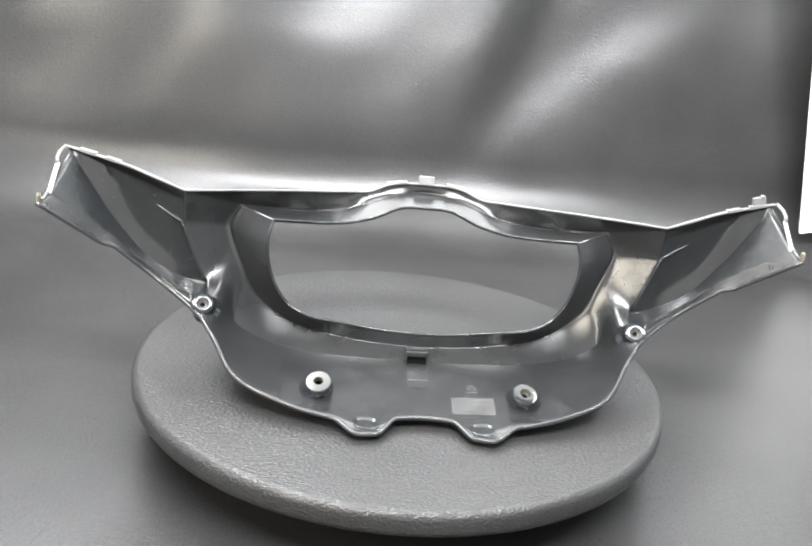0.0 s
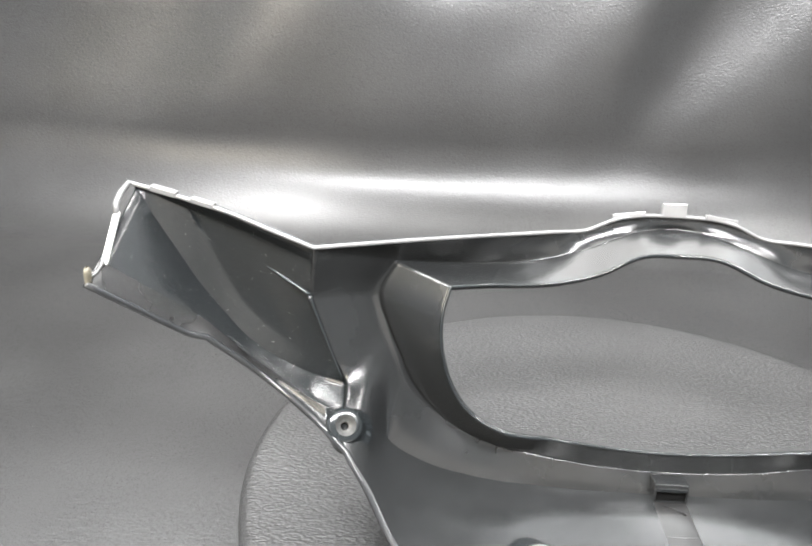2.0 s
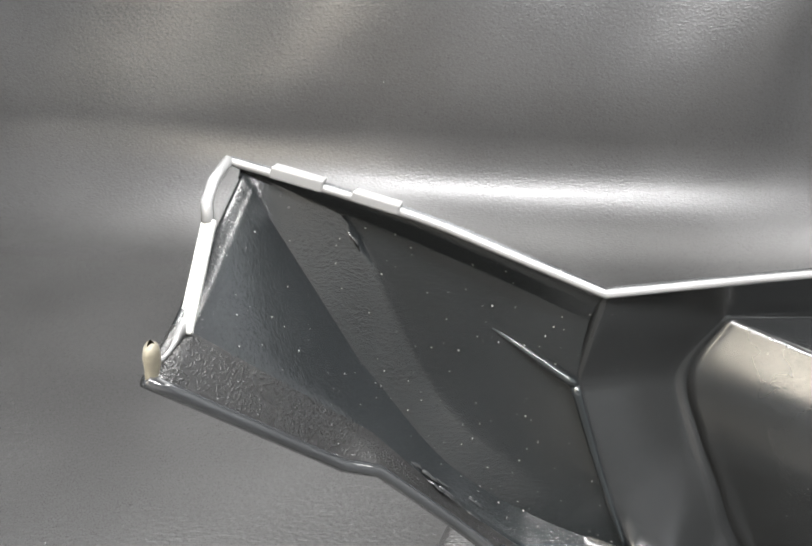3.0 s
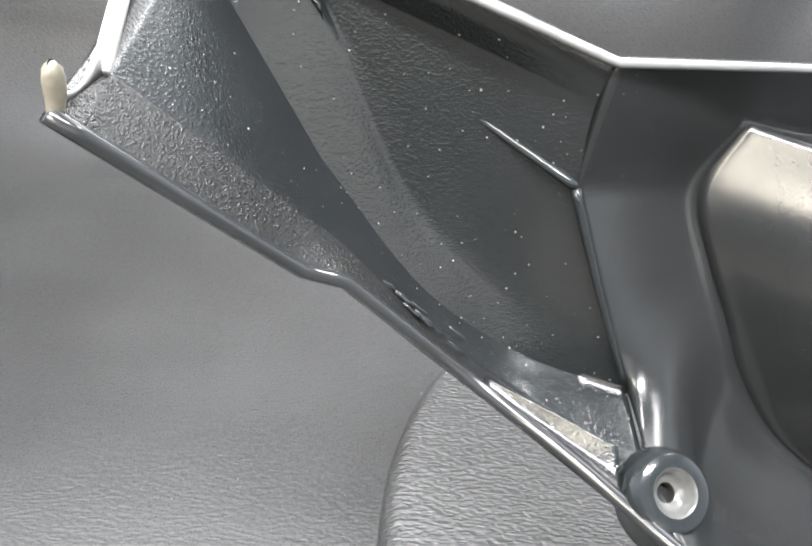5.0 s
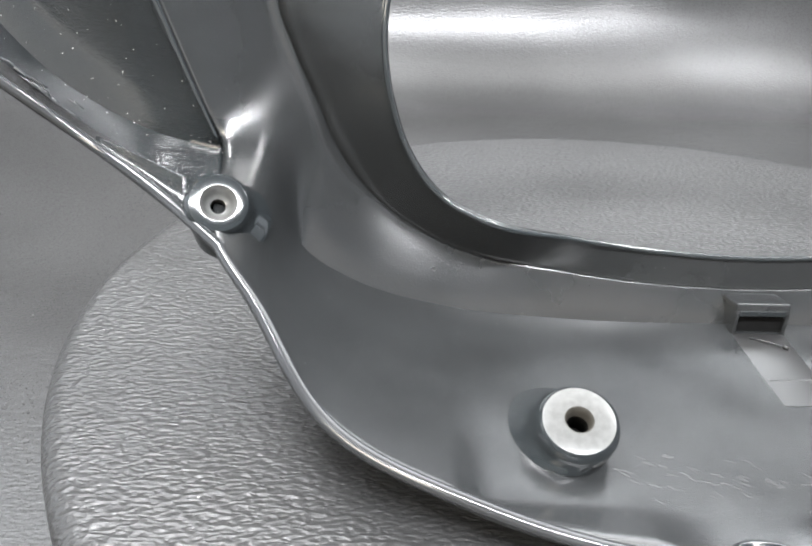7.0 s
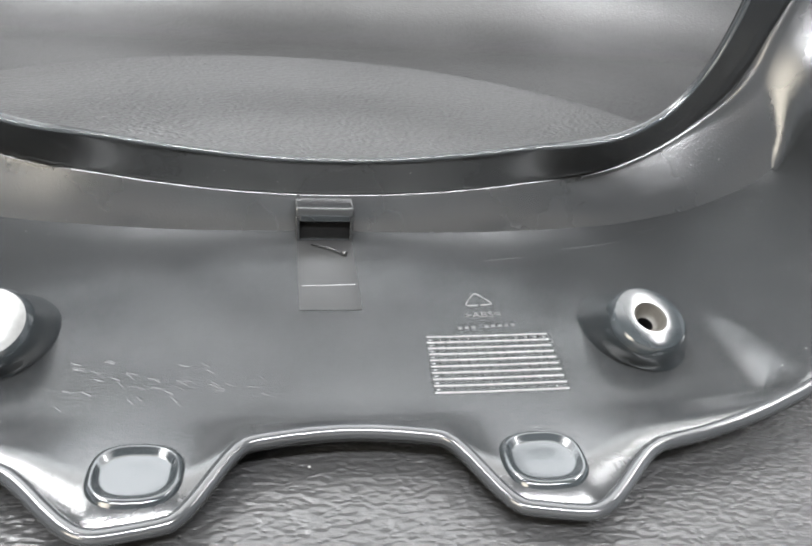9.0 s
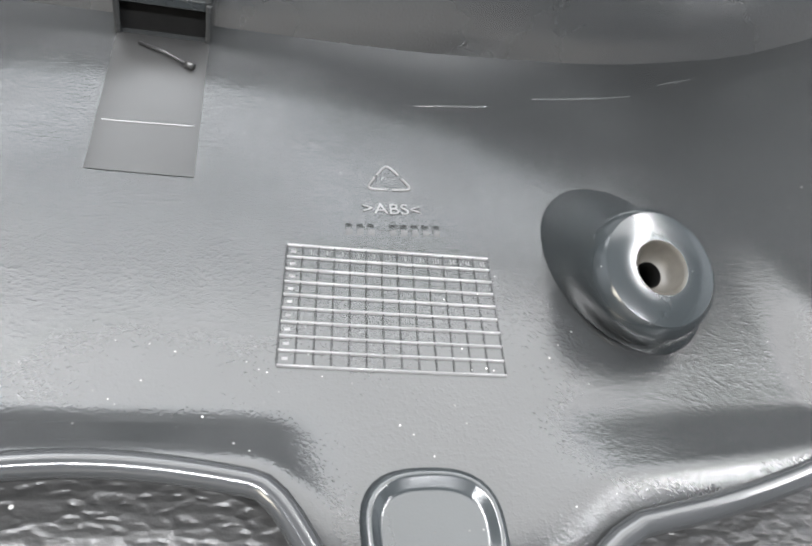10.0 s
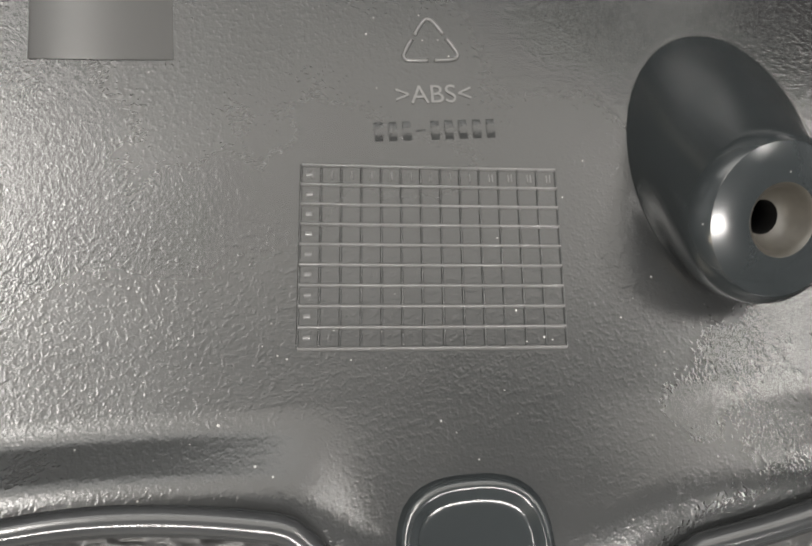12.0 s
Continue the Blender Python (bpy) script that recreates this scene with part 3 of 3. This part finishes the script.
for side in (-1, 1):
    boss((0.0735 * side, -0.0008, 0.0178), (0.04, -0.40, 0.92) if side > 0 else (-0.043, -0.435, 0.895), 0.0100, 0.0036 if side > 0 else 0.0030, (0.0755 * side, 0.0110, 0.0062), 0.0128, 0.0190, -3, 0.66, None, RING if side < 0 else None, 0.86 if side < 0 else 0.55)
    boss((0.1615 * side, 0.0418, 0.0525), (-0.22 * side, -0.76, 0.62), 0.0088, 0.0042, (0.1600 * side, 0.0500, 0.0440), 0.0105, 0.0120, 35, 0.70, RING)

# ---------------------------------------------------------------- marks that lie on the inner face
TREE = BVHTree.FromBMesh(SHELL)


def on_shell(x, y, lift=0.0):
    hit = TREE.ray_cast(Vector((x, y, 0.08)), Vector((0, 0, -1)))
    return hit[0] + Vector((0, 0, lift)) if hit[0] else Vector((x, y, 0.006))


def ridge(bm, a, b, width, height, n=14):
    """A low raised line from a to b that follows the shell."""
    a, b = Vector(a), Vector(b)
    d = (b - a).normalized() * width
    across = Vector((-d.y, d.x))
    rows = []
    for i in range(n + 1):
        p = a.lerp(b, i / n)
        rows.append([on_shell(*(p + across), -0.00005), on_shell(*(p + across * 0.4), height), on_shell(*(p - across * 0.4), height), on_shell(*(p - across), -0.00005)])
    grid_mesh(bm, rows)


corners = [Vector(c) for c in ((0.0227, 0.0118), (0.0532, 0.0099), (0.0520, -0.0117), (0.0212, -0.0100))]
for i in range(24):
    bm = bmesh.new()
    if i < 10:
        ridge(bm, corners[0].lerp(corners[3], i / 9), corners[1].lerp(corners[2], i / 9), 0.00026, 0.00036)
    else:
        ridge(bm, corners[0].lerp(corners[1], (i - 10) / 13), corners[3].lerp(corners[2], (i - 10) / 13), 0.00017, 0.00024)
    bmesh.ops.recalc_face_normals(bm, faces=bm.faces)
    # level lines carry the painted glint, upright ones stay shell black
    part("grid_line", bm, MARK_GLINT if i < 10 else BLACK, cover)


def raised(name, strokes):
    bm = bmesh.new()
    for a, b, width, height in strokes:
        ridge(bm, a, b, width, height, 2)
    bmesh.ops.recalc_face_normals(bm, faces=bm.faces)
    return bm


for i in range(13):
    p = corners[0].lerp(corners[1], (i + 0.5) / 13) + Vector((0, -0.0012))
    part("grid_figure", raised("grid_figure", [(q + Vector((0, 0.0005)), q - Vector((0, 0.0005)), 0.00012, 0.00014) for q in (p + Vector((0.0004 * k, 0)) for k in range(1 + (i > 8)))]), MARK_GLINT, cover)
for i in range(9):
    p = corners[0].lerp(corners[3], (i + 0.5) / 9) + Vector((0.0010, 0))
    part("grid_figure", raised("grid_figure", [(p + Vector((-0.0004, 0)), p + Vector((0.0004, 0)), 0.0003, 0.00014)]), MARK_GLINT, cover)

# recycling triangle with rounded corners, in three bent strokes
bm = bmesh.new()
tri = [Vector((0.0393 + 0.0046 * math.cos(a), 0.0272 + 0.0043 * math.sin(a))) for a in (math.pi / 2 + k * 2 * math.pi / 3 for k in range(3))]
for k in range(3):
    a, b, c = tri[k - 1], tri[k], tri[(k + 1) % 3]
    pts = [b.lerp(a, 0.45), b.lerp(a, 0.26), b.lerp(a, 0.11) * 0.5 + b.lerp(c, 0.11) * 0.5, b.lerp(c, 0.26), b.lerp(c, 0.46)]
    path = spline([(*p, 0) for p in pts], (4, 4, 4, 4))
    tube(bm, [on_shell(p.x, p.y, 0.00003) for p in path], 0.00028, 6)
part("recycling_mark", bm, MARK_GLINT, cover, "moulded recycling triangle")


def lettering(text, x, y, size):
    data = bpy.data.curves.new("lettering", "FONT")
    data.body, data.size, data.extrude, data.align_x, data.align_y = text, size, 0.00016, "CENTER", "CENTER"
    ob = bpy.data.objects.new("lettering", data)
    me = bpy.data.meshes.new_from_object(ob)
    bpy.data.objects.remove(ob)
    for v in me.vertices:
        v.co = on_shell(v.co.x + x, v.co.y + y, v.co.z)
    me.materials.clear()
    me.materials.append(MARK_GLINT)
    made = new("lettering", me)
    made.parent = cover
    made["label"] = "moulded plastic type letters"


lettering(">ABS<", 0.0392, 0.0203, 0.0034)
for i, x in enumerate(0.0321 + 0.00172 * k for k in range(9)):
    wide = (0.0006, 0.00018, 0.00014) if i == 3 else (0.0005, 0.0014, 0.00022)
    part("code_bar", raised("code_bar", [((x - wide[0], 0.0157), (x + wide[0], 0.0157), wide[1], wide[2])]), BLACK, cover)

# channel and housing for a clip in the middle
bm = bmesh.new()
rows = []
for j in range(19):
    y = 0.0256 + 0.036 * j / 18
    dip = 0.00045 if 3 < j < 18 else 0.0002
    rows.append([on_shell(x, y, lift) for x, lift in ((-0.0083, -0.00005), (-0.0079, 0.00012), (0, 0.00012 + dip * 0.02), (0.0079, 0.00012), (0.0083, -0.00005))])
grid_mesh(bm, rows, flip=True)
bmesh.ops.recalc_face_normals(bm, faces=bm.faces)
part("clip_channel", bm, SATIN, cover, "shallow polished channel")
bm = bmesh.new()
ridge(bm, (-0.0072, 0.0374), (0.0073, 0.0380), 0.0003, 0.0004, 6)
tube(bm, [on_shell(-0.004, 0.0585, 0.0006), on_shell(0.001, 0.0560, 0.0009), on_shell(0.0050, 0.0535, 0.0007)], 0.00025, 6)
tube(bm, [on_shell(0.0046, 0.0538, 0.0007), on_shell(0.0060, 0.0530, 0.0007)], 0.0007, 8)
bmesh.ops.recalc_face_normals(bm, faces=bm.faces)
part("moulding_flash", bm, SATIN, cover, "torn moulding flash")
bm = bmesh.new()
block(bm, pose(0, 0.0690, 0.0128, -8), (0.0172, 0.0150, 0.0030), 0.0006)
for side in (-1, 1):
    block(bm, pose(0.0080 * side, 0.0682, 0.0085), (0.0012, 0.0140, 0.0080), 0.0003)
housing = part("clip_housing", bm, BLACK, cover, "square clip housing", False)
bm = bmesh.new()
# solid near-black block for the shade inside the opening
block(bm, pose(0, 0.0672, 0.0078), (0.0148, 0.0080, 0.0074))
part("hole", bm, HOLE, housing, "", False)
bm = bmesh.new()
block(bm, pose(0, 0.0618, 0.0122), (0.0150, 0.0010, 0.0022), 0.0004)
part("lip", bm, GLOSS, housing, "", False)

# dished pads on the two feet
for side in (-1, 1):
    def oval(rx, ry, lift, n=40):
        out = []
        for k in range(n):
            a = 2 * math.pi * k / n
            c, q = math.cos(a), math.sin(a)
            f = (abs(c) ** 2.7 + abs(q) ** 2.7) ** (-1 / 2.7)
            out.append(on_shell((0.0392 + 0.84 * rx * f * c) * side, -0.0332 + ry * f * q, lift))
        return out
    bm = bmesh.new()
    rows = [oval(rx, ry, lift) for rx, ry, lift in ((0.0104, 0.0084, -0.0002), (0.0099, 0.0079, 0.0006), (0.0093, 0.0073, 0.0011), (0.0086, 0.0066, 0.0010),
                                                    (0.0078, 0.0057, 0.0001), (0.0070, 0.0050, 0.00005), (0.0040, 0.0028, 0.00008), (0.0002, 0.0002, 0.0001))]
    grid_mesh(bm, [r + r[:1] for r in rows], flip=side > 0)
    bmesh.ops.remove_doubles(bm, verts=bm.verts, dist=1e-7)
    bmesh.ops.recalc_face_normals(bm, faces=bm.faces)
    part("foot_pad", bm, GLOSS, cover, "glossy dished pad")

# thin mould lines by the bend
bm = bmesh.new()
for a, b in (((0.0461, 0.0488), (0.0604, 0.0504)), ((0.0702, 0.0539), (0.0915, 0.0565)), ((0.0985, 0.060), (0.106, 0.0615))):
    ridge(bm, a, b, 0.00022, 0.00012)
part("mould_line", bm, BLACK, cover, "faint mould line")

# scuffs where the part has rubbed
rng = random.Random(5)
for j in range(44):
    x, y = -0.041 + 0.012 * rng.gauss(0, 1), -0.006 + 0.003 * rng.gauss(0, 1)
    a = 2.2 + 0.9 * rng.random()
    part("scuff", raised("scuff", [((x, y), (x + 0.0024 * math.cos(a), y + 0.0020 * math.sin(a)), 0.0003 + 0.0003 * rng.random(), 0.00004)]), BLACK, cover)
